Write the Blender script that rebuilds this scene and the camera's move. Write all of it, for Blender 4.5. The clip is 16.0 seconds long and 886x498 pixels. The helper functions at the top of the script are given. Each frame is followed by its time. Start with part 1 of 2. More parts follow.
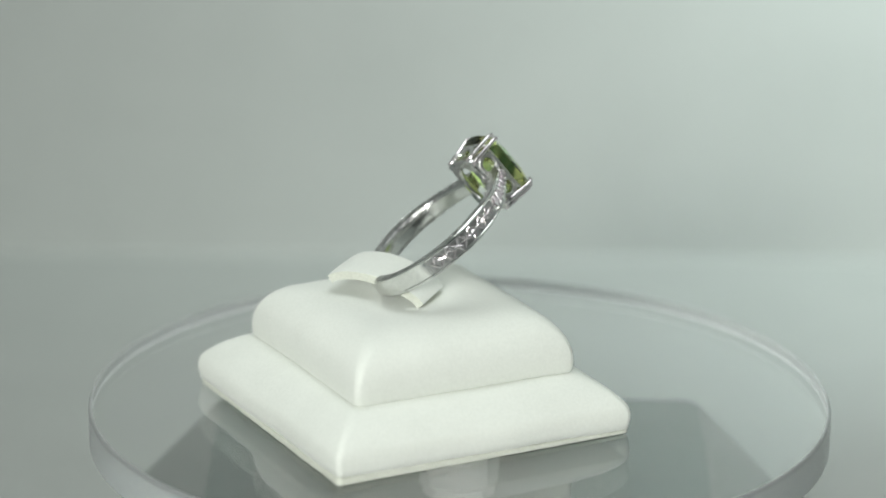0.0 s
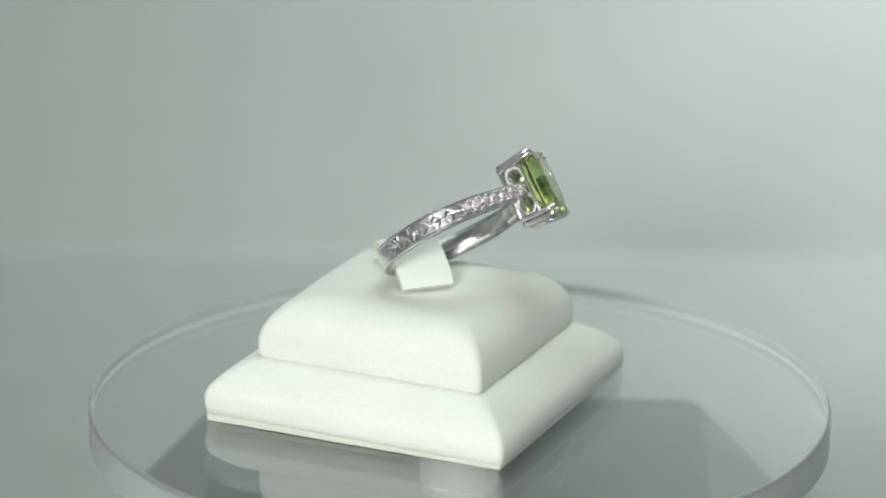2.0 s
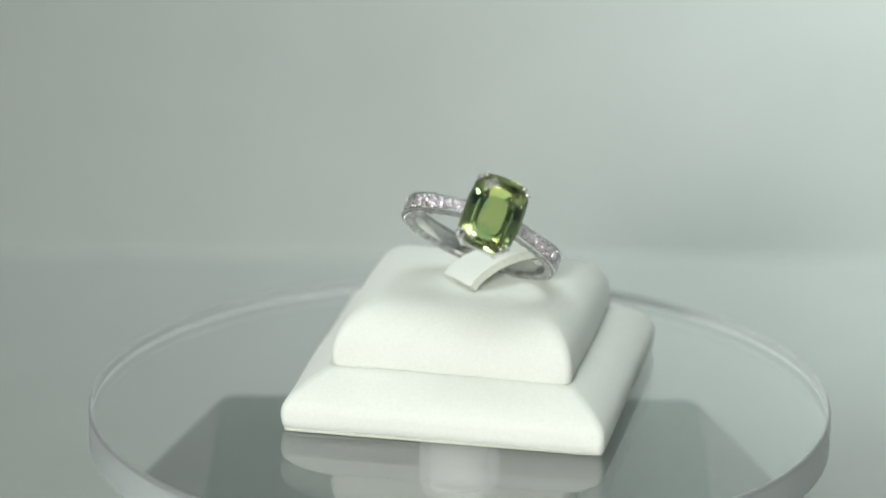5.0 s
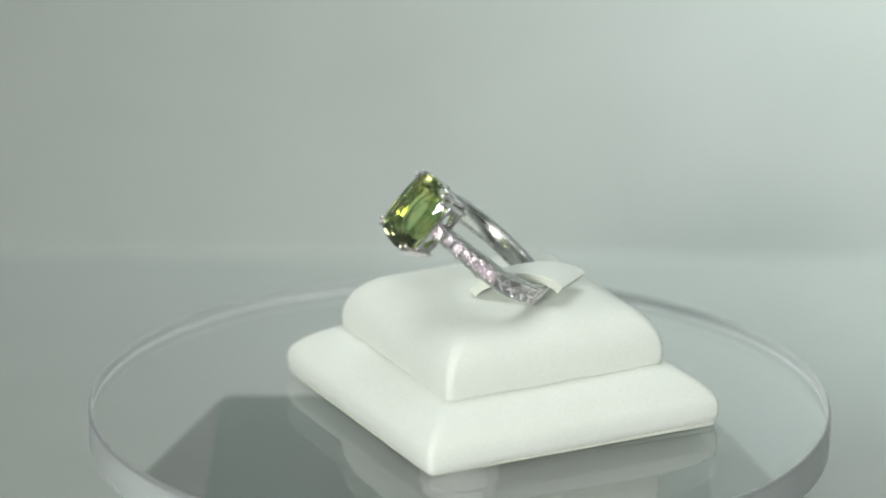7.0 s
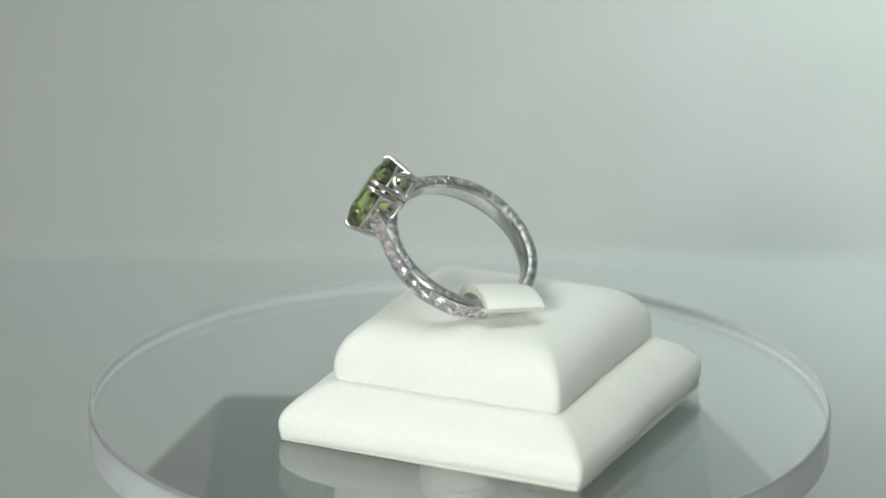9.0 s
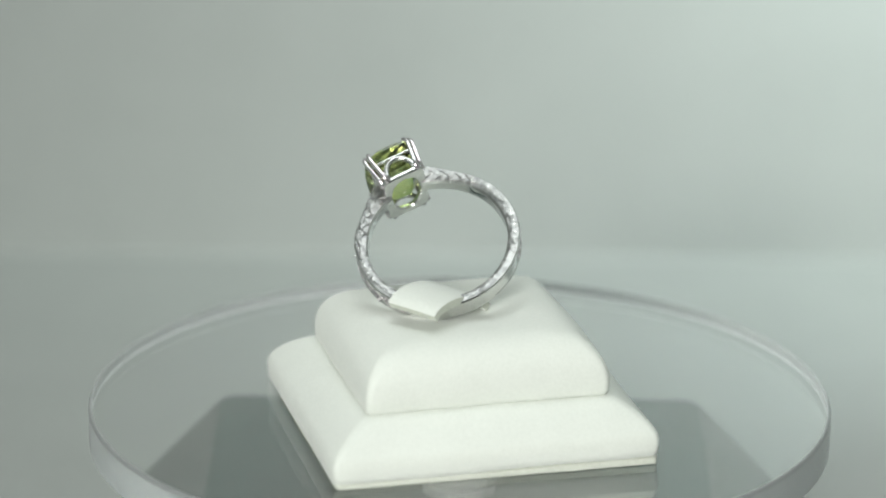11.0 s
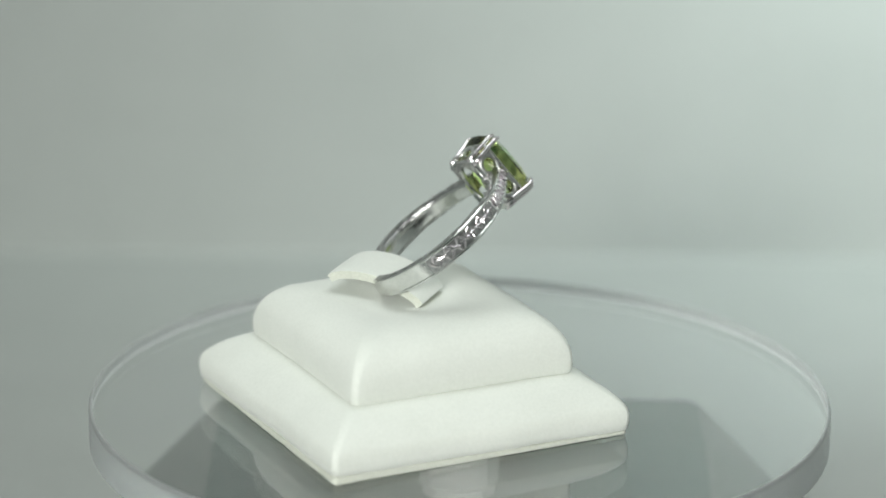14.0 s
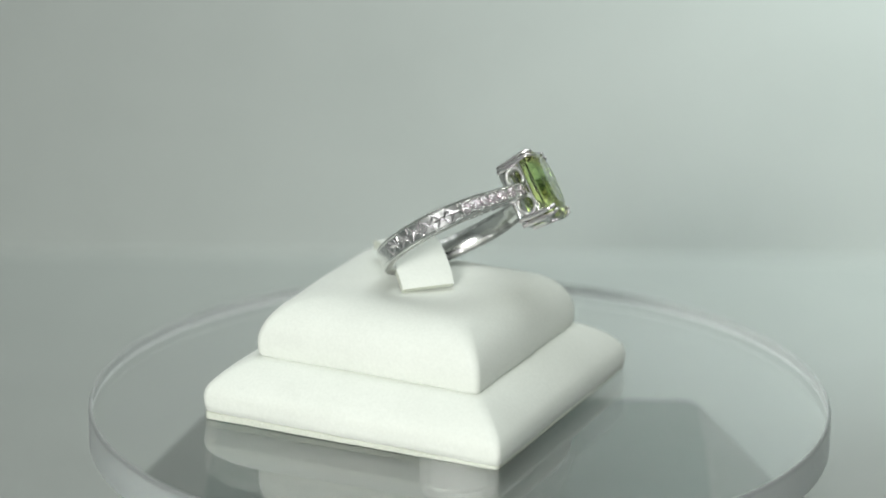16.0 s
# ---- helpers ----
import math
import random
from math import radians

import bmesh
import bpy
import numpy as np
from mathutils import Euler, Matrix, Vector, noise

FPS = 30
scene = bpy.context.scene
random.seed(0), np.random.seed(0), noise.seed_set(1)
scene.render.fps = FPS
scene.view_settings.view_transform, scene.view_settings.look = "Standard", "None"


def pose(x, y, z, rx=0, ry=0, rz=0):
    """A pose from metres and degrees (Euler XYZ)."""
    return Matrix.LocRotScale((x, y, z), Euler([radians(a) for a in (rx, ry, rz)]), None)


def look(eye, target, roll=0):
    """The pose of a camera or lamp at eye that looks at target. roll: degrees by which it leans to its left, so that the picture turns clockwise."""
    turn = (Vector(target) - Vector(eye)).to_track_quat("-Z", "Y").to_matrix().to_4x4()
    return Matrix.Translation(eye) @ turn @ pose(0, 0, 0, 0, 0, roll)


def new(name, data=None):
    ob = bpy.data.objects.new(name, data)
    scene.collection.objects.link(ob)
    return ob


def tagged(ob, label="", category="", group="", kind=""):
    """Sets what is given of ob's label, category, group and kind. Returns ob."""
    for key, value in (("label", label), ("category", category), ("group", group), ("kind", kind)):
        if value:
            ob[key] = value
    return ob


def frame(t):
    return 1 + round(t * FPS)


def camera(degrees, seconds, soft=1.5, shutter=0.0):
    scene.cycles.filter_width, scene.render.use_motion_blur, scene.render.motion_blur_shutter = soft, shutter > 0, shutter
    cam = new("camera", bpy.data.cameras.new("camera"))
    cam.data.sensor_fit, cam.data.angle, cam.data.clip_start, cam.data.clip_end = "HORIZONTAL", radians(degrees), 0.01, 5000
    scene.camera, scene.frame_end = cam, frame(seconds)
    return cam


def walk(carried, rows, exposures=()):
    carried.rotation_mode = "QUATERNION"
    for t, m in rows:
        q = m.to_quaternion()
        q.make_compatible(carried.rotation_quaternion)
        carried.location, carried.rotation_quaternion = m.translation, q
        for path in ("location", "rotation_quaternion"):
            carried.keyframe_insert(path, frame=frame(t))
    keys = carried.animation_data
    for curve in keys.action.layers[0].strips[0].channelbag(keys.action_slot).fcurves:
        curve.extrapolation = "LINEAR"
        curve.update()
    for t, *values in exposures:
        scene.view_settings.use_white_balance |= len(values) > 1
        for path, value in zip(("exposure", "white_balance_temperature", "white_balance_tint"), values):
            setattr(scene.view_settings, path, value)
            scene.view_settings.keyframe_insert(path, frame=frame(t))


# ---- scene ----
MM = 0.001
SPIN = 25.78  # degrees a second, clockwise from above

# ---------------------------------------------------------------- camera
cam = camera(12.0, 16.0, soft=1.9)
EYE = Vector((0, -0.54276, 0.20725))
VIEW = look(EYE, EYE + Vector((-0.0033, 0.94659, -0.32243)), 0.51)
cam.data.dof.use_dof, cam.data.dof.focus_distance, cam.data.dof.aperture_fstop = True, 0.570, 13.0
walk(cam, [(0, VIEW), (16, VIEW)])

# ---------------------------------------------------------------- light
world = bpy.data.worlds.new("room_air")
scene.world = world
world.use_nodes = True
world.node_tree.nodes["Background"].inputs[0].default_value = (0.80, 1.0, 0.92, 1)
world.node_tree.nodes["Background"].inputs[1].default_value = 0.12
scene.view_settings.exposure = 0.12


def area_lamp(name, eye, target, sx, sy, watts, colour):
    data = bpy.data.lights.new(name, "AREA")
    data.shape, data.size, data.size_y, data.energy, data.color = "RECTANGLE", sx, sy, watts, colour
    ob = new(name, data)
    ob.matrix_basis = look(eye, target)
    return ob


key_lamp = area_lamp("key_lamp", (-0.145, -0.56, 0.20), (0.015, 0, 0.025), 0.16, 0.12, 0.298, (0.98, 1.0, 0.955))
key_lamp.data.spread = radians(60)  # beam narrowed to keep the backdrop's left side darker
# unseen overall fill from above, added to lift pad tops and darker faces
area_lamp("roof_fill", (0.0, 0.0, 0.38), (0.0, 0.02, -0.04), 0.26, 0.22, 0.515, (0.94, 1.0, 0.985))
# no source known here: added fill that brightens the backdrop towards the right
back_fill = area_lamp("backdrop_fill", (0.17, 0.08, 0.13), (0.09, 0.187, 0.03), 0.10, 0.05, 0.095, (0.86, 1.0, 0.98))
back_fill.data.spread = radians(80)


# ---------------------------------------------------------------- materials
def material(name, colour, rough=0.5, metal=0.0, transmission=0.0, ior=1.45):
    m = bpy.data.materials.new(name)
    m.use_nodes = True
    b = m.node_tree.nodes["Principled BSDF"]
    b.inputs["Base Color"].default_value = (*colour, 1)
    b.inputs["Roughness"].default_value = rough
    b.inputs["Metallic"].default_value = metal
    b.inputs["Transmission Weight"].default_value = transmission
    b.inputs["IOR"].default_value = ior
    return m


def grain(m, scale, low, high, bump=0.0, distance=0.0001, blotch=0.0, rough=None):
    """Two scales of tone between two colours, with a fine relief."""
    t = m.node_tree
    b = t.nodes["Principled BSDF"]
    co = t.nodes.new("ShaderNodeTexCoord")
    fine, wide = t.nodes.new("ShaderNodeTexNoise"), t.nodes.new("ShaderNodeTexNoise")
    fine.inputs["Scale"].default_value, wide.inputs["Scale"].default_value = scale, scale * 0.06
    fine.inputs["Detail"].default_value = 5
    for n in (fine, wide):
        t.links.new(co.outputs["Object"], n.inputs["Vector"])
    mix = t.nodes.new("ShaderNodeMath")
    mix.operation = "MULTIPLY_ADD"
    mix.inputs[1].default_value = blotch
    t.links.new(wide.outputs[0], mix.inputs[0])
    t.links.new(fine.outputs[0], mix.inputs[2])
    ramp = t.nodes.new("ShaderNodeValToRGB")
    ramp.color_ramp.elements[0].position, ramp.color_ramp.elements[1].position = 0.3 + blotch * 0.4, 0.7 + blotch * 0.6
    ramp.color_ramp.elements[0].color, ramp.color_ramp.elements[1].color = (*low, 1), (*high, 1)
    t.links.new(mix.outputs[0], ramp.inputs[0])
    t.links.new(ramp.outputs[0], b.inputs["Base Color"])
    if bump:
        n = t.nodes.new("ShaderNodeBump")
        n.inputs["Strength"].default_value, n.inputs["Distance"].default_value = bump, distance
        t.links.new(fine.outputs[0], n.inputs["Height"])
        t.links.new(n.outputs[0], b.inputs["Normal"])
    if rough:
        r = t.nodes.new("ShaderNodeMapRange")
        r.inputs["To Min"].default_value, r.inputs["To Max"].default_value = rough
        t.links.new(fine.outputs[0], r.inputs[0])
        t.links.new(r.outputs[0], b.inputs["Roughness"])
    return m


BACKDROP = grain(material("grey_paper", (0.5, 0.52, 0.5), 0.85), 900, (0.40, 0.418, 0.402), (0.43, 0.448, 0.432), 0.1, 0.00005, 0.6)
TENT = grain(material("tent_cloth", (0.7, 0.7, 0.7), 0.9), 1500, (0.80, 0.83, 0.80), (0.86, 0.89, 0.86), 0.1, 0.00005, 0.4)
ROOM = grain(material("room_plaster", (0.3, 0.3, 0.3), 0.9), 60, (0.10, 0.105, 0.10), (0.13, 0.135, 0.13), 0.2, 0.001, 0.4)
PAD = grain(material("white_leatherette", (0.85, 0.85, 0.82), 0.62), 2600, (0.79, 0.815, 0.76), (0.85, 0.875, 0.82), 0.22, 0.00004, 0.5, (0.55, 0.75))
PAD.node_tree.nodes["Principled BSDF"].inputs["Sheen Weight"].default_value = 0.25
CARD = grain(material("white_card_edge", (0.8, 0.8, 0.72), 0.8), 3000, (0.62, 0.64, 0.56), (0.74, 0.76, 0.68), 0.4, 0.00005, 0.4)
GLASS = material("clear_acrylic", (0.93, 0.945, 0.94), 0.0, 0, 1.0, 1.5)
GLASS.node_tree.nodes["Principled BSDF"].inputs["Coat Weight"].default_value = 0.95
GLASS.node_tree.nodes["Principled BSDF"].inputs["Coat Roughness"].default_value = 0.0
STEM = material("clear_acrylic_rod", (0.98, 0.99, 0.98), 0.0, 0, 0.82, 1.49)
EDGE = grain(material("polished_acrylic_edge", (0.9, 0.92, 0.92), 0.3, 0, 0.7, 1.49), 900, (0.88, 0.91, 0.92), (0.93, 0.96, 0.96), 0.1, 0.00003, 0.5, (0.25, 0.4))
TOPPLATE = grain(material("glossy_teal_plate", (0.03, 0.05, 0.05), 0.15), 1200, (0.007, 0.026, 0.023), (0.012, 0.035, 0.031), 0.03, 0.00003, 0.5, (0.4, 0.5))
BASE = grain(material("dark_grey_plastic", (0.05, 0.07, 0.07), 0.3), 1200, (0.075, 0.083, 0.078), (0.095, 0.104, 0.098), 0.08, 0.00003, 0.5, (0.4, 0.55))
GOLD = grain(material("white_gold", (0.8, 0.8, 0.8), 0.13, 1.0), 1800, (0.74, 0.74, 0.73), (0.86, 0.86, 0.85), 0.22, 0.00005, 0.4, (0.12, 0.26))
# green stone; darker facets and yellow flashes put into its colour as blotches
OLIVE = grain(material("green_gemstone", (0.6, 0.66, 0.22), 0.0, 0, 1.0, 1.72), 260, (0.34, 0.62, 0.29), (1.0, 0.95, 0.31))
OLIVE.node_tree.nodes["Noise Texture"].inputs["Detail"].default_value = 1
FLANK = grain(material("hand_engraved_white_gold", (0.6, 0.6, 0.6), 0.3, 1.0), 1100, (0.28, 0.28, 0.28), (0.66, 0.66, 0.65), 1.0, 0.0003, 0.4, (0.24, 0.42))
GROOVE = grain(material("dark_engraved_ground", (0.3, 0.3, 0.3), 0.3, 1.0), 1500, (0.30, 0.30, 0.30), (0.66, 0.66, 0.66), 0.3, 0.00004, 0.4, (0.25, 0.4))
# plain white gold with the pink of its glints put into the colour
PINK_GLINT = grain(material("pink_glint_white_gold", (0.85, 0.76, 0.8), 0.1, 1.0), 700, (0.90, 0.79, 0.86), (0.90, 0.90, 0.89), 0.04, 0.00002, 0.5, (0.13, 0.27))
# sparkle put in as mirror-like metal, with its pink flashes in the colour
DIAMOND = grain(material("painted_sparkle_diamond", (0.95, 0.9, 0.94), 0.05, 0.8, 0.2, 2.4), 2600, (0.96, 0.78, 0.89), (1.0, 0.98, 1.0), 0.8, 0.0003, 0.3, (0.03, 0.12))


# ---------------------------------------------------------------- mesh helpers
def part(name, bm, mat, parent=None, label="", smooth=True, angle=None):
    """Link a bmesh, in millimetres, as one mesh object."""
    bmesh.ops.recalc_face_normals(bm, faces=bm.faces[:])
    for v in bm.verts:
        v.co *= MM
    me = bpy.data.meshes.new(name)
    for f in bm.faces:
        f.smooth = smooth
    if angle is not None:
        for e in bm.edges:
            if len(e.link_faces) == 2 and e.calc_face_angle(0) > radians(angle):
                e.smooth = False
    bm.to_mesh(me)
    bm.free()
    me.materials.append(mat)
    ob = new(name, me)
    ob.parent = parent
    return tagged(ob, label)


def loft(bm, rings, cap=True, closed=True, loop=False):
    """Skin a list of point rings of equal length."""
    vs = [[bm.verts.new(p) for p in r] for r in rings]
    n = len(vs[0])
    pairs = list(zip(vs, vs[1:])) + ([(vs[-1], vs[0])] if loop else [])
    for a, b in pairs:
        for i in range(n if closed else n - 1):
            j = (i + 1) % n
            bm.faces.new((a[i], a[j], b[j], b[i]))
    if cap and not loop:
        bm.faces.new(vs[0][::-1])
        bm.faces.new(vs[-1])
    return vs


def round_rect(hx, hy, r, z, n=6, m=6, bow=0.0):
    """A rectangle with round corners as a ring of points; bow: how far its sides swell in the middle."""
    r = min(r, hx * 0.999, hy * 0.999)
    pts = []
    corners = ((hx - r, hy - r, 0), (r - hx, hy - r, 90), (r - hx, r - hy, 180), (hx - r, r - hy, 270))
    for k, (cx, cy, a0) in enumerate(corners):
        for i in range(n + 1):
            a = radians(a0 + 90 * i / n)
            pts.append([cx + r * math.cos(a), cy + r * math.sin(a), z])
        nx, ny, a1 = corners[(k + 1) % 4]
        p = pts[-1]
        a = radians(a1)
        q = (nx + r * math.cos(a), ny + r * math.sin(a))
        for i in range(1, m):
            u = i / m
            s = bow * math.sin(math.pi * u)
            o = (math.cos(radians(a0 + 90)) * s, math.sin(radians(a0 + 90)) * s)
            pts.append([p[0] + (q[0] - p[0]) * u + o[0], p[1] + (q[1] - p[1]) * u + o[1], z])
    return [Vector(p) for p in pts]


def tube(bm, pts, r, n=8, taper=1.0):
    """A round wire along points."""
    pts = [Vector(p) for p in pts]
    rings = []
    side = None
    for i, p in enumerate(pts):
        d = (pts[min(i + 1, len(pts) - 1)] - pts[max(i - 1, 0)]).normalized()
        if side is None:
            side = d.orthogonal().normalized()
        side = (side - d * side.dot(d)).normalized()
        up = d.cross(side)
        k = r * (1 + (taper - 1) * i / (len(pts) - 1))
        rings.append([p + (side * math.cos(2 * math.pi * j / n) + up * math.sin(2 * math.pi * j / n)) * k for j in range(n)])
    loft(bm, rings)


def lathe(bm, profile, n=96, loop=True):
    """Turn a list of (radius, z) about the z axis."""
    rings = [[Vector((r * math.cos(2 * math.pi * i / n), r * math.sin(2 * math.pi * i / n), z)) for i in range(n)] for r, z in profile]
    loft(bm, rings, loop=loop, cap=not loop)


def box_room(name, x0, x1, y0, y1, z0, z1, mat):
    bm = bmesh.new()
    bmesh.ops.create_cube(bm, size=1)
    for v in bm.verts:
        v.co = Vector((x0 if v.co.x < 0 else x1, y0 if v.co.y < 0 else y1, z0 if v.co.z < 0 else z1))
    return part(name, bm, mat, smooth=False)


# ---------------------------------------------------------------- setting
FLOOR = -43.0
BACK = 188.0


def build_backdrop():
    """One sheet of grey paper that runs along the table and up behind, with a soft bend."""
    bm = bmesh.new()
    line = [(-420, FLOOR)]
    r = 1
    for i in range(13):
        a = radians(90 * i / 12)
        line.append((BACK - r + r * math.sin(a), FLOOR + r - r * math.cos(a)))
    line.append((BACK, 420))
    low = [(y + 3, z - 3) for y, z in line]
    loop = line + low[::-1]
    loft(bm, [[Vector((x, y, z)) for y, z in loop] for x in (-330, 330)])
    return tagged(part("backdrop", bm, BACKDROP, angle=40), "smooth grey-green paper sweep curving up behind the turntable", "backdrop", kind="structure")


build_backdrop()
# unseen tent sides and roof, added to bounce light and whiten the metal
for nm, dims in (("wall_west", (-336, -330, -420, 222, FLOOR - 3, 420)), ("wall_east", (330, 336, -420, 222, FLOOR - 3, 420))):
    tagged(box_room(nm, *dims, TENT), "plain white cloth side of an unseen, added light tent", "wall", kind="structure")
tagged(box_room("ceiling", -336, 336, -420, 222, 420, 424, TENT), "plain white cloth roof of an unseen, added light tent", "ceiling", kind="structure")
tagged(box_room("floor", -1500, 1500, -2000, 1200, FLOOR - 30, FLOOR - 10, ROOM), "plain dull table and floor round the tent", "floor", kind="structure")
for nm, dims in (
    ("wall_south", (-1500, 1500, -2020, -2000, FLOOR - 30, 1500)),
    ("wall_north", (-1500, 1500, 1200, 1220, FLOOR - 30, 1500)),
    ("wall_left_side", (-1520, -1500, -2000, 1200, FLOOR - 30, 1500)),
    ("wall_right_side", (1500, 1520, -2000, 1200, FLOOR - 30, 1500)),
):
    tagged(box_room(nm, *dims, ROOM), "plain dull plaster wall of the room", "wall", kind="structure")


# ---------------------------------------------------------------- turntable
DISC_AT = Vector((0.6, 2.0, 0))
BASE_TOP = -17.3


def build_base():
    root = new("display_turntable")
    root.location = (DISC_AT.x * MM, DISC_AT.y * MM, FLOOR * MM)
    h = BASE_TOP - FLOOR
    bm = bmesh.new()
    rings = [round_rect(56, 44.5, 3, 0), round_rect(56.3, 44.8, 3, 0.8)]
    for i in range(7):
        u = i / 6
        rings.append(round_rect(55.9 - 20.2 * u, 44.4 - 8.0 * u, 3, 1.6 + (h - 2.3) * u))
    rings += [round_rect(35.5, 36.3, 2.8, h - 0.62)]
    loft(bm, rings)
    part("housing", bm, BASE, root, angle=30)
    bm = bmesh.new()
    loft(bm, [round_rect(35.2, 36.0, 2.7, h - 0.6), round_rect(35.2, 36.0, 2.7, h - 0.25), round_rect(34.9, 35.7, 2.5, h - 0.05), round_rect(34.4, 35.2, 2.2, h)])
    part("top_plate", bm, TOPPLATE, root, "glossy dark teal top plate", angle=30)
    return tagged(root, "dark teal-grey plastic turntable base with sloping sides", "turntable")


def build_platter():
    root = new("turntable_platter")
    bm = bmesh.new()
    R, T = 51.15, 5.5
    prof = [(0.02, 0), (25, 0), (R - 0.65, 0), (R - 0.6, 0), (R - 0.5, 0)]
    for i in range(1, 6):
        a = radians(90 - 90 * i / 6)
        prof.append((R - 0.5 + 0.5 * math.cos(a), -0.5 + 0.5 * math.sin(a)))
    prof += [(R, -0.5), (R, -T + 0.5)]
    for i in range(1, 6):
        a = radians(-90 * i / 6)
        prof.append((R - 0.5 + 0.5 * math.cos(a), -T + 0.5 + 0.5 * math.sin(a)))
    prof += [(R - 0.5, -T), (R - 0.6, -T), (R - 0.65, -T), (25, -T), (0.02, -T)]
    lathe(bm, prof, 160, loop=False)
    disc = part("disc", bm, GLASS, root, "clear acrylic disc with a rounded edge", angle=40)
    disc.visible_shadow = False
    disc.data.materials.append(EDGE)
    for f in disc.data.polygons:
        if f.center.xy.length > (R - 0.49) * MM:
            f.material_index = 1
    bm = bmesh.new()
    z1, z0 = -T - 0.05, BASE_TOP + 0.05
    lathe(bm, [(5.6, z1), (5.6, z0 + 0.8), (5.35, z0 + 0.2), (4.8, z0), (3.2, z0), (3.2, z0 + 1.0), (3.9, z0 + 1.6), (3.9, z1)], 64)
    part("stem", bm, STEM, root, "hollow clear acrylic stem", angle=40)
    return tagged(root, "clear round acrylic turntable disc on a short stem", "turntable")


build_base()
platter = build_platter()


# ---------------------------------------------------------------- ring pad
PAD0 = pose(-6.08 * MM, -1.85 * MM, 0.03 * MM, 0, 0, 27.86)


def lean(p):
    """The stuffing is thicker at one corner than at the one across."""
    return -(0.25 * p.x + 0.19 * p.y) / 22


def tier(bm, steps, seed):
    rings = []
    for half, r, z, bow in steps:
        ring = round_rect(half, half, r, z, 8, 10, bow)
        for p in ring:
            w = noise.noise(Vector((p.x * 0.09, p.y * 0.09, z * 0.12 + seed)))
            d = Vector((p.x, p.y, 0))
            if d.length > 0.1:
                p += d.normalized() * w * 0.28
            p.z += lean(p)
            p.z += 0.12 * noise.noise(Vector((p.x * 0.15, p.y * 0.15, seed + 7)))
        rings.append(ring)
    loft(bm, rings)


def build_pad():
    root = new("ring_display_pad")
    bm = bmesh.new()
    rings = [round_rect(21.65, 21.65, 0.5, 0, 4, 40), round_rect(21.85, 21.85, 0.6, 0.12, 4, 40), round_rect(21.85, 21.85, 0.6, 0.6, 4, 40), round_rect(21.5, 21.5, 0.5, 0.72, 4, 40)]
    for ring in rings:
        for p in ring:
            k = noise.noise(p * 1.3) * 0.07 + noise.noise(p * 0.35) * 0.1
            p.x, p.y = p.x * (1 + k / 22), p.y * (1 + k / 22)
            if p.z > 0.5:
                p.z += lean(p)
    loft(bm, rings)
    part("bottom_card", bm, CARD, root, "thin off-white card with a fabric edge", angle=40)
    bm = bmesh.new()
    tier(bm, [(21.6, 1.1, 0.66, 0), (21.98, 1.0, 0.8, 0), (22.15, 0.9, 1.9, 0), (22.2, 0.9, 2.8, 0.05), (22.0, 0.9, 3.75, 0.1), (21.6, 1.0, 4.45, 0.1), (21.0, 1.0, 5.1, 0.1),
              (20.3, 1.1, 5.8, 0.1), (19.4, 1.2, 6.5, 0.1), (18.3, 1.3, 7.2, 0.1), (17.2, 1.1, 7.75, 0), (16.0, 2.0, 8.05, 0), (14.0, 2.4, 8.1, 0), (8, 2, 8.1, 0)], 1.3)
    part("lower_tier", bm, PAD, root)
    bm = bmesh.new()
    tier(bm, [(15.6, 1.3, 7.75, 0), (16.35, 1.2, 8.05, 0.05), (16.55, 1.1, 8.5, 0.1), (16.6, 1.0, 9.7, 0.1), (16.55, 1.0, 10.7, 0.1), (16.3, 1.1, 11.8, 0.1), (15.95, 1.2, 12.7, 0.15),
              (15.4, 1.3, 13.6, 0.15), (14.5, 1.6, 14.6, 0.15), (13.3, 1.5, 15.4, 0.1), (11.8, 2.6, 15.95, 0.1), (10.2, 3.2, 16.2, 0), (8.4, 3.6, 16.2, 0), (6.4, 3.4, 16.0, 0), (4.4, 2.6, 15.8, 0), (2.0, 1.2, 15.7, 0)], 4.1)
    part("upper_tier", bm, PAD, root)
    # the strap arches from one side of the slot to the other, over the band of the ring
    ends = [(Vector((-14.2, 6.3, 18.1)), Vector((-17.6, -0.8, 18.0))), (Vector((-1.8, 1.0, 16.2)), Vector((-4.6, -5.7, 16.0)))]
    inv = PAD0.inverted()
    strap_turn = Matrix.Rotation(radians(1.5), 3, "Z")
    bm = bmesh.new()
    top, rings = [], []
    n = 24
    for i in range(n + 1):
        u = i / n
        a, b = ends[0][0].lerp(ends[1][0], u), ends[0][1].lerp(ends[1][1], u)
        rise = 3.05 * math.sin(math.pi * min(1, u * 0.97 + 0.02) ** 0.9) ** 0.5
        a.z += rise
        b.z += rise * 0.84
        top.append((a, b))
    for i, (a, b) in enumerate(top):
        a0, b0 = top[max(i - 1, 0)]
        a1, b1 = top[min(i + 1, n)]
        nrm = ((a1 + b1) - (a0 + b0)).cross(a - b).normalized()
        if nrm.z < 0:
            nrm = -nrm
        t = 1.15
        sec = []
        for k in range(9):
            v = k / 8
            p = a.lerp(b, v) + nrm * 0.15 * math.sin(math.pi * v) ** 0.5
            sec.append(p)
        under = [p - nrm * t for p in sec[::-1]]
        rings.append([inv @ (strap_turn @ q * MM) / MM for q in sec + under])
    loft(bm, rings)
    strap = part("strap", bm, PAD, root, "stiff off-white strap arched over the slot", angle=50)
    strap.data.materials.append(CARD)
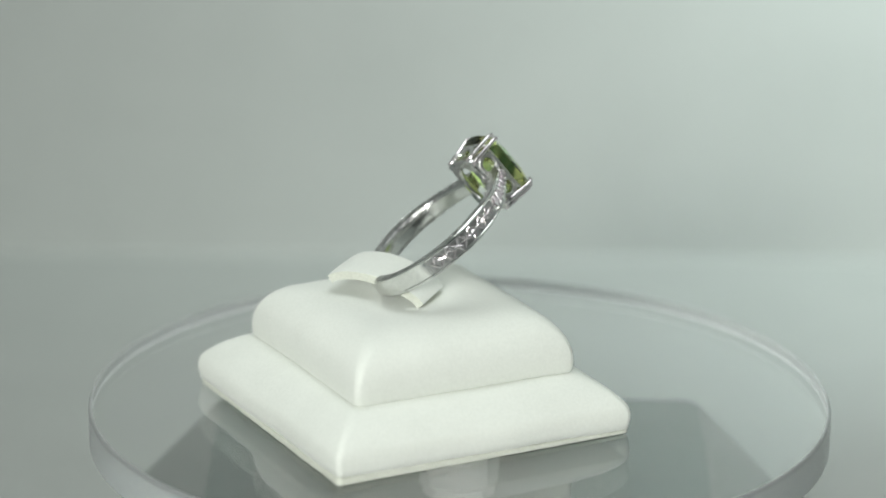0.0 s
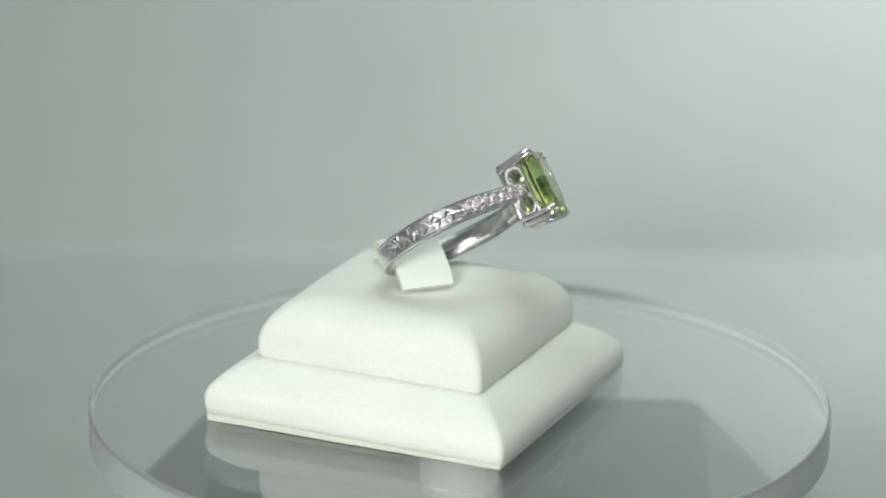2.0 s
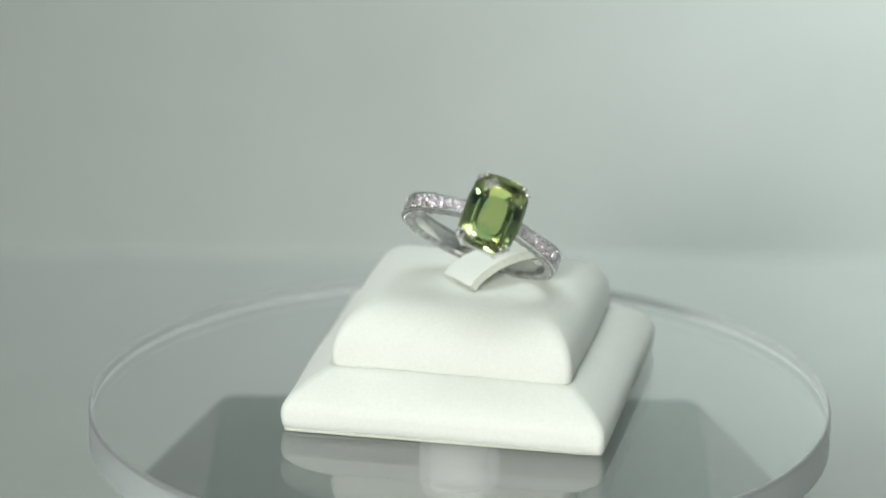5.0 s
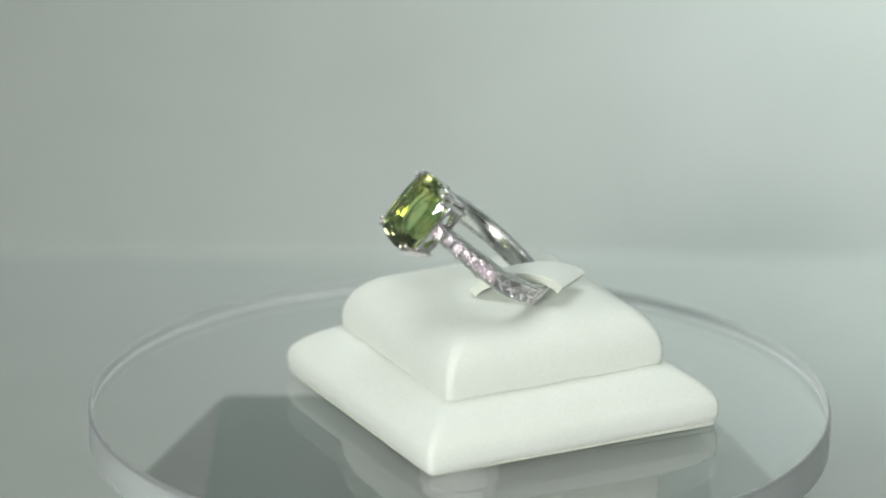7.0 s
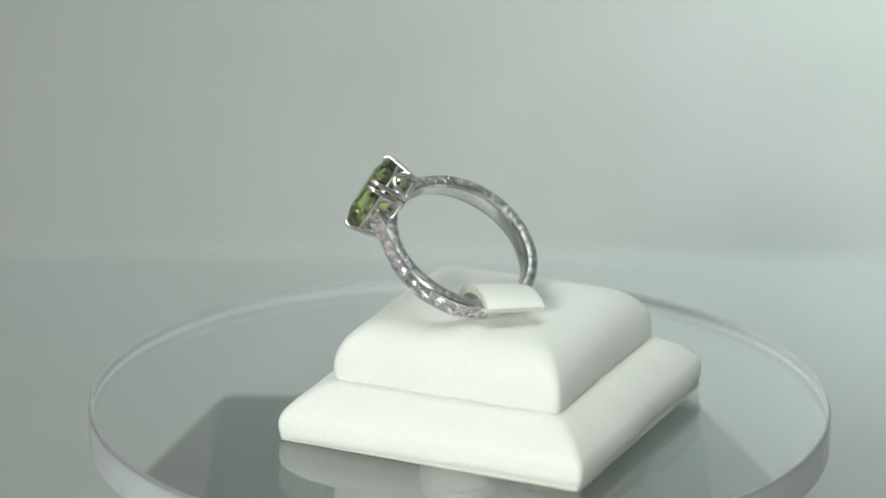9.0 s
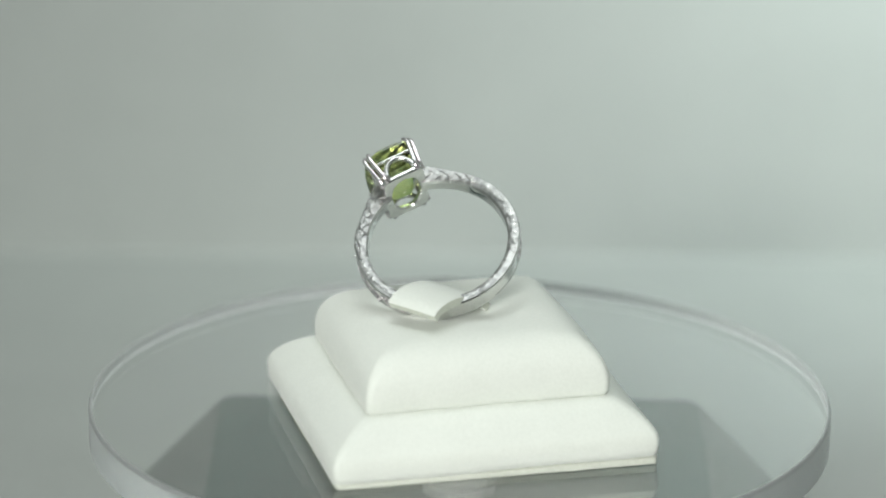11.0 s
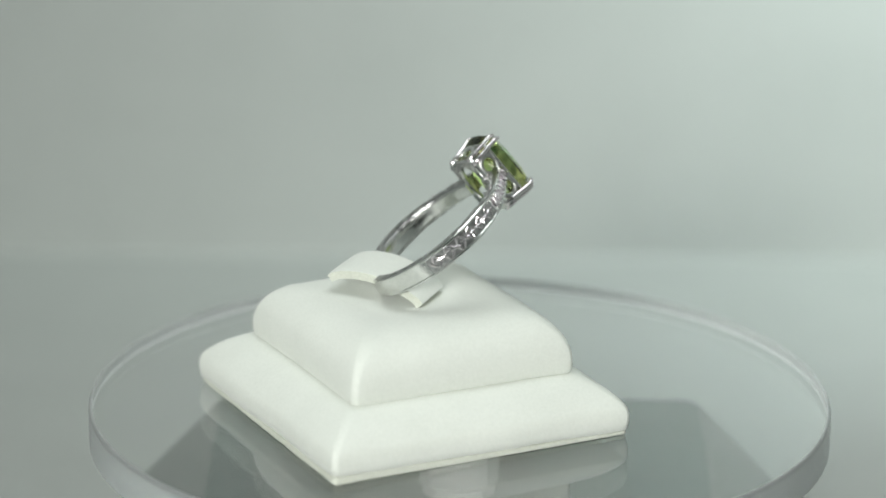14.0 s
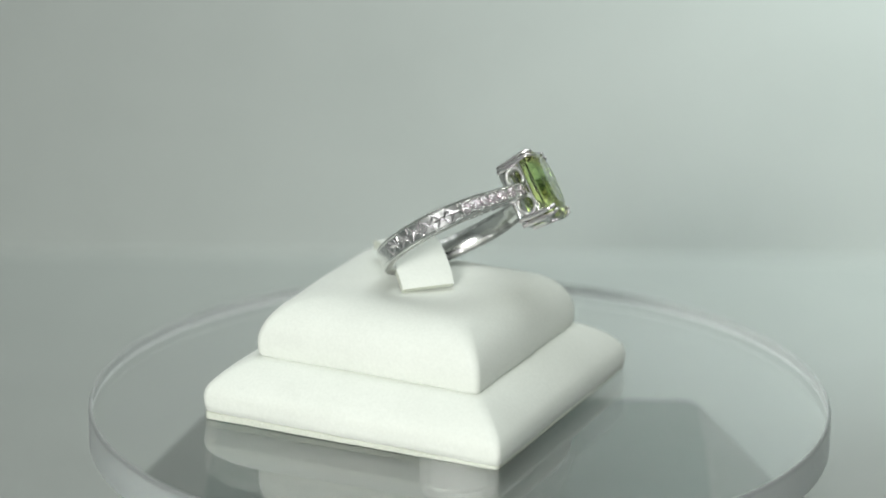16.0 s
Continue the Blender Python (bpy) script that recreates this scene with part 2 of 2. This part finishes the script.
    for f in strap.data.polygons:
        if f.index % 18 in (8, 17) or f.index >= len(strap.data.polygons) - 2:
            f.material_index = 1
    return tagged(root, "white two-tier leatherette ring display pad on a glass disc", "ring pad")


pad = build_pad()

# ---------------------------------------------------------------- ring
NRM = Vector((0.5992, 0.6161, 0.5112)).normalized()
LNG = Vector((-0.6209, -0.0455, 0.7826))
LNG = (LNG - NRM * LNG.dot(NRM)).normalized()
CRS = LNG.cross(NRM)
RING_AT = Vector((-2.99, 1.87, 23.90))
RING0 = Matrix((CRS, LNG, NRM)).transposed().to_4x4()
RING0.translation = RING_AT * MM
R_IN, R_OUT = 9.5, 11.25


def on_band(deg, r, y):
    """A place on the band: degrees from the head, radius, shift along the finger."""
    a = radians(deg)
    return Vector((r * math.sin(a), y, r * math.cos(a)))


def rim(deg):
    """The band's outer radius: it climbs towards the basket and thins at the back."""
    near = min(abs(deg), 360 - abs(deg))
    return R_OUT + 1.8 * max(0, 1 - (near - 13) / 32) ** 2 - 0.2 * min(1, max(0, (near - 110) / 60))


def build_ring():
    root = new("gemstone_ring")
    bm = bmesh.new()
    rings = []
    n = 150
    for i in range(n + 1):
        d = 13.5 + 333 * i / n
        near = min(d, 360 - d)
        w = 1.05 + 0.4 * min(1, max(0, (near - 20) / 60))
        ro = rim(d)
        prof = [(R_IN + 0.2, -w * 0.93), (R_IN, -w * 0.6), (R_IN, w * 0.6), (R_IN + 0.2, w * 0.93), (R_IN + 0.5, w * 1.03), ((R_IN + ro) / 2, w * 1.07), (ro - 0.4, w * 1.04), (ro - 0.14, w), (ro, w * 0.9), (ro, w * 0.78), (ro - 0.07, w * 0.7),
                (ro - 0.07, -w * 0.7), (ro, -w * 0.78), (ro, -w * 0.9), (ro - 0.14, -w), (ro - 0.4, -w * 1.04), ((R_IN + ro) / 2, -w * 1.07), (R_IN + 0.5, -w * 1.03)]
        rings.append([on_band(d, r, y) for r, y in prof])
    loft(bm, rings)
    band = part("band", bm, GOLD, root, angle=25)
    band.data.materials.append(GROOVE)
    band.data.materials.append(FLANK)
    for f in band.data.polygons:
        c = f.center / MM
        d = abs(math.degrees(math.atan2(c.x, c.z)))
        r = math.hypot(c.x, c.z)
        if abs(c.y) < 0.35 and 66 < d < 134 and r > R_OUT - 0.4:
            f.material_index = 1
        elif abs(c.y) > 0.98 and r < rim(d) - 0.1:
            f.material_index = 2
    # basket: a flat foot with an oval opening, a rail below the girdle and an open arch on each side
    bm = bmesh.new()
    outer = round_rect(3.1, 4.4, 0.9, 0, 4, 4)
    inner = []
    for p in outer:
        a = math.atan2(p.y / 4.4, p.x / 3.1)
        inner.append(Vector((2.15 * math.cos(a), 3.35 * math.sin(a), 0)))
    rings = []
    for k, z in ((0.0, 9.75), (0.0, 10.1), (0.1, 10.3), (0.9, 10.3), (1.0, 10.1), (1.0, 9.75), (0.9, 9.55), (0.1, 9.55)):
        rings.append([o.lerp(i, k) + Vector((0, 0, z)) for o, i in zip(outer, inner)])
    loft(bm, rings, loop=True)
    basket = part("basket", bm, GOLD, root, angle=35)
    bm = bmesh.new()
    line = round_rect(3.2, 4.45, 0.9, 12.9, 4, 4)
    rings = []
    for i, p in enumerate(line):
        d = (line[(i + 1) % len(line)] - line[i - 1]).normalized()
        o = d.cross(Vector((0, 0, 1)))
        rings.append([p + (o * math.cos(k * math.pi / 4) + Vector((0, 0, 1)) * math.sin(k * math.pi / 4)) * 0.24 for k in range(8)])
    loft(bm, rings, loop=True)
    part("gallery_rail", bm, GOLD, basket)
    for sy in (1, -1):
        bm = bmesh.new()
        pts = []
        for i in range(15):
            a = math.pi * i / 14
            z = 10.2 + 2.3 * math.sin(a)
            pts.append((-math.cos(a) * 2.0, sy * (4.18 + 0.35 * (z - 9.9) / 2.6), z))
        tube(bm, pts, 0.4, 8)
        part("gallery_arch", bm, GOLD, basket)
    # pierced walls on the long sides: two flat eyes of metal beside each shoulder
    for sx in (-1, 1):
        for sy in (-1, 1):
            bm = bmesh.new()
            rings = []
            for x, k in ((-0.2, 0.64), (-0.3, 0.82), (-0.16, 1.0), (0.16, 1.0), (0.3, 0.82), (0.2, 0.64), (0.1, 0.6), (-0.1, 0.6)):
                ring = []
                for i in range(24):
                    a = 2 * math.pi * i / 24
                    ring.append(Vector((sx * (3.0 + 0.1 * math.sin(a) * k) + x, sy * 2.0 + 1.72 * k * math.cos(a), 11.55 + 1.5 * k * math.sin(a))))
                rings.append(ring)
            loft(bm, rings, loop=True)
            part("gallery_eye", bm, FLANK, basket)
    # eight claws, two side by side at each corner
    for sx in (-1, 1):
        for sy in (-1, 1):
            for ox, oy in ((0.30, -0.36), (-0.36, 0.30)):
                bm = bmesh.new()
                b = Vector((sx * (2.55 + ox), sy * (3.95 + oy), 9.65))
                g = Vector((sx * (3.22 + ox), sy * (4.34 + oy), 14.0))
                tip = Vector((sx * (2.85 + ox * 0.9), sy * (4.0 + oy * 0.9), 15.0))
                tube(bm, [b, b.lerp(g, 0.35), b.lerp(g, 0.7), g, g + Vector((0, 0, 0.5)), g.lerp(tip, 0.6) + Vector((0, 0, 0.42)), tip], 0.4, 10, 0.62)
                part("claw", bm, PINK_GLINT, basket)
    build_stone(root)
    build_pave(band)
    build_engraving(band)
    build_milgrain(band)
    return tagged(root, "white gold ring with green cushion-cut stone, leaning in pad", "ring")


def build_stone(root):
    """A cushion-cut stone: table, two rows of crown facets, girdle, three rows of pavilion facets and a broad flat keel."""
    n = 16

    def outline(kx, ky, z, shift=0.0, ex=3.6):
        pts = []
        for i in range(n):
            a = 2 * math.pi * (i + 0.5 + shift) / n
            c, s = math.cos(a), math.sin(a)
            q = (abs(c) ** ex + abs(s) ** ex) ** (-1 / ex)
            pts.append(Vector((3.95 * kx * q * c, 5.2 * ky * q * s, z + 0.65)))
        return pts
    rows = [outline(0.60, 0.64, 14.75), outline(0.83, 0.86, 14.3, 0.5), outline(1.0, 1.0, 13.6), outline(1.0, 1.0, 13.4),
            outline(0.86, 0.89, 12.3, 0.5), outline(0.66, 0.73, 11.2), outline(0.42, 0.52, 10.35, 0.5)]
    bm = bmesh.new()
    vs = [[bm.verts.new(p) for p in r] for r in rows]
    for k, (a, b) in enumerate(zip(vs, vs[1:])):
        for i in range(n):
            j = (i + 1) % n
            if k == 2:
                bm.faces.new((a[i], a[j], b[j], b[i]))
            elif k in (0, 3, 5):
                bm.faces.new((a[i], b[i], a[j]))
                bm.faces.new((a[j], b[i], b[j]))
            else:
                bm.faces.new((a[i], b[j], b[i]))
                bm.faces.new((a[i], a[j], b[j]))
    bm.faces.new(vs[0])
    bm.faces.new(vs[-1])
    part("centre_stone", bm, OLIVE, root, "olive green cushion-cut stone", smooth=False)


def build_pave(root):
    """One row of small round stones along each shoulder, with grains of metal at both edges."""
    bm = bmesh.new()
    rows = [[Vector((k * math.cos(2 * math.pi * (i + o) / 8), k * math.sin(2 * math.pi * (i + o) / 8), z)) for i in range(8)]
            for k, z, o in ((0.36, 0.24, 0), (0.58, 0.17, 0.5), (0.76, 0.03, 0), (0.76, -0.02, 0), (0.06, -0.5, 0.5))]
    loft(bm, rows)
    stone = part("pave_stone", bm, DIAMOND, root, "tiny faceted stone, its pink-white sparkle put into the colour", smooth=False)
    bm = bmesh.new()
    bmesh.ops.create_icosphere(bm, subdivisions=2, radius=0.2)
    bead = part("grain_bead", bm, GOLD, root)
    stones, beads = [stone], [bead]
    for side in (-1, 1):
        for i in range(7):
            d = side * (16.8 + i * 7.4)
            ob = stones.pop() if stones else new("pave_stone", stone.data)
            ob.parent = root
            ob.matrix_basis = Matrix.Translation(on_band(d, rim(d), 0) * MM) @ pose(0, 0, 0, 0, d, 0) @ pose(0, 0, 0, 6 * math.sin(i * 2.1 + side), 6 * math.cos(i * 3.7), 37 * i)
            for y in (-0.76, 0.76):
                for e in (-1.1, 1.1):
                    g = beads.pop() if beads else new("grain_bead", bead.data)
                    g.parent = root
                    g.location = on_band(d + side * (3.75 + e), rim(d + side * (3.75 + e)) - 0.02, y) * MM


def flank_width(deg):
    return (1.05 + 0.4 * min(1, max(0, (abs(deg) - 20) / 60))) * 1.07


def build_milgrain(root):
    """A line of tiny beads along both flanks of each shoulder, and scrolls of cut leaves nearer the head."""
    bm = bmesh.new()
    bmesh.ops.create_icosphere(bm, subdivisions=2, radius=0.13)
    bead = part("milgrain_bead", bm, GOLD, root)
    bm = bmesh.new()
    rows = []
    for i in range(9):
        u = -1 + i / 4
        w = 0.2 * (1 - u * u) + 0.004
        bend = 0.22 * u * u
        rows.append([Vector((u * 0.85, y * w + bend, z)) for y, z in ((-1, -0.06), (-0.45, 0.04), (0, 0.08), (0.45, 0.04), (1, -0.06))])
    loft(bm, rows)
    scroll = part("flank_scroll", bm, FLANK, root, smooth=False)
    first, curls = [bead], [scroll]
    for side in (-1, 1):
        for flank in (-1, 1):
            for i in range(24):
                d = side * (50 + i * 3.6)
                ob = first.pop() if first else new("milgrain_bead", bead.data)
                ob.parent = root
                ob.location = on_band(d, R_OUT - 0.62, flank * (flank_width(d) - 0.03)) * MM
            for i in range(9):
                d = side * (19 + i * 4.6)
                lift = (rim(d) - R_IN) * (0.62 if i % 2 else 0.36)
                ob = curls.pop() if curls else new("flank_scroll", scroll.data)
                ob.parent = root
                ob.matrix_basis = (Matrix.Translation(on_band(d, R_IN + lift, flank * flank_width(d)) * MM) @ pose(0, 0, 0, 0, d, 0) @ pose(0, 0, 0, -90 * flank, 0, 0)
                                   @ pose(0, 0, 0, 0, 0, (38 if i % 2 else -34) * side) @ Matrix.Scale(0.95 + 0.2 * math.sin(i * 4.7), 4))


def build_engraving(root):
    """Leaves cut in relief along the band behind the small stones, in loose sprays."""
    bm = bmesh.new()
    rows = []
    for i in range(9):
        u = -1 + i / 4
        w = 0.31 * (1 - u * u) + 0.004
        rows.append([Vector((u * 1.0, y * w, z)) for y, z in ((-1, -0.08), (-0.45, 0.04), (0, 0.09), (0.45, 0.04), (1, -0.08))])
    loft(bm, rows)
    leaf = part("engraved_leaf", bm, PINK_GLINT, root, smooth=False)
    first = [leaf]
    rng = random.Random(5)
    spray = ((0.0, 6, 0.0, 1.1), (0.45, 46, 1.6, 0.95), (-0.45, -48, 1.9, 0.95), (0.42, -58, 6.0, 0.8), (-0.4, 60, 6.8, 0.8), (0.05, 88, 8.6, 0.6))
    for side in (-1, 1):
        for i in range(6):
            for y, turn, shift, size in spray:
                ob = first.pop() if first else new("engraved_leaf", leaf.data)
                ob.parent = root
                d = side * (70.5 + i * 10.4 + shift)
                twist = turn * side + rng.uniform(-13, 13)
                ob.matrix_basis = (Matrix.Translation(on_band(d, rim(d) - 0.06, y + rng.uniform(-0.08, 0.08)) * MM) @ pose(0, 0, 0, 0, d, 0)
                                   @ pose(0, 0, 0, rng.uniform(-7, 7), rng.uniform(-7, 7), twist) @ Matrix.Scale(size * rng.uniform(0.85, 1.15), 4))


ring_thing = build_ring()


# ---------------------------------------------------------------- what moves
def motions():
    times = [i * 0.5 for i in range(33)]
    turn = [(t, Matrix.Rotation(radians(-SPIN * t), 4, "Z")) for t in times]
    at = Matrix.Translation(DISC_AT * MM)
    walk(platter, [(t, at @ m) for t, m in turn])
    walk(pad, [(t, m @ PAD0) for t, m in turn])
    walk(ring_thing, [(t, m @ RING0) for t, m in turn])


motions()
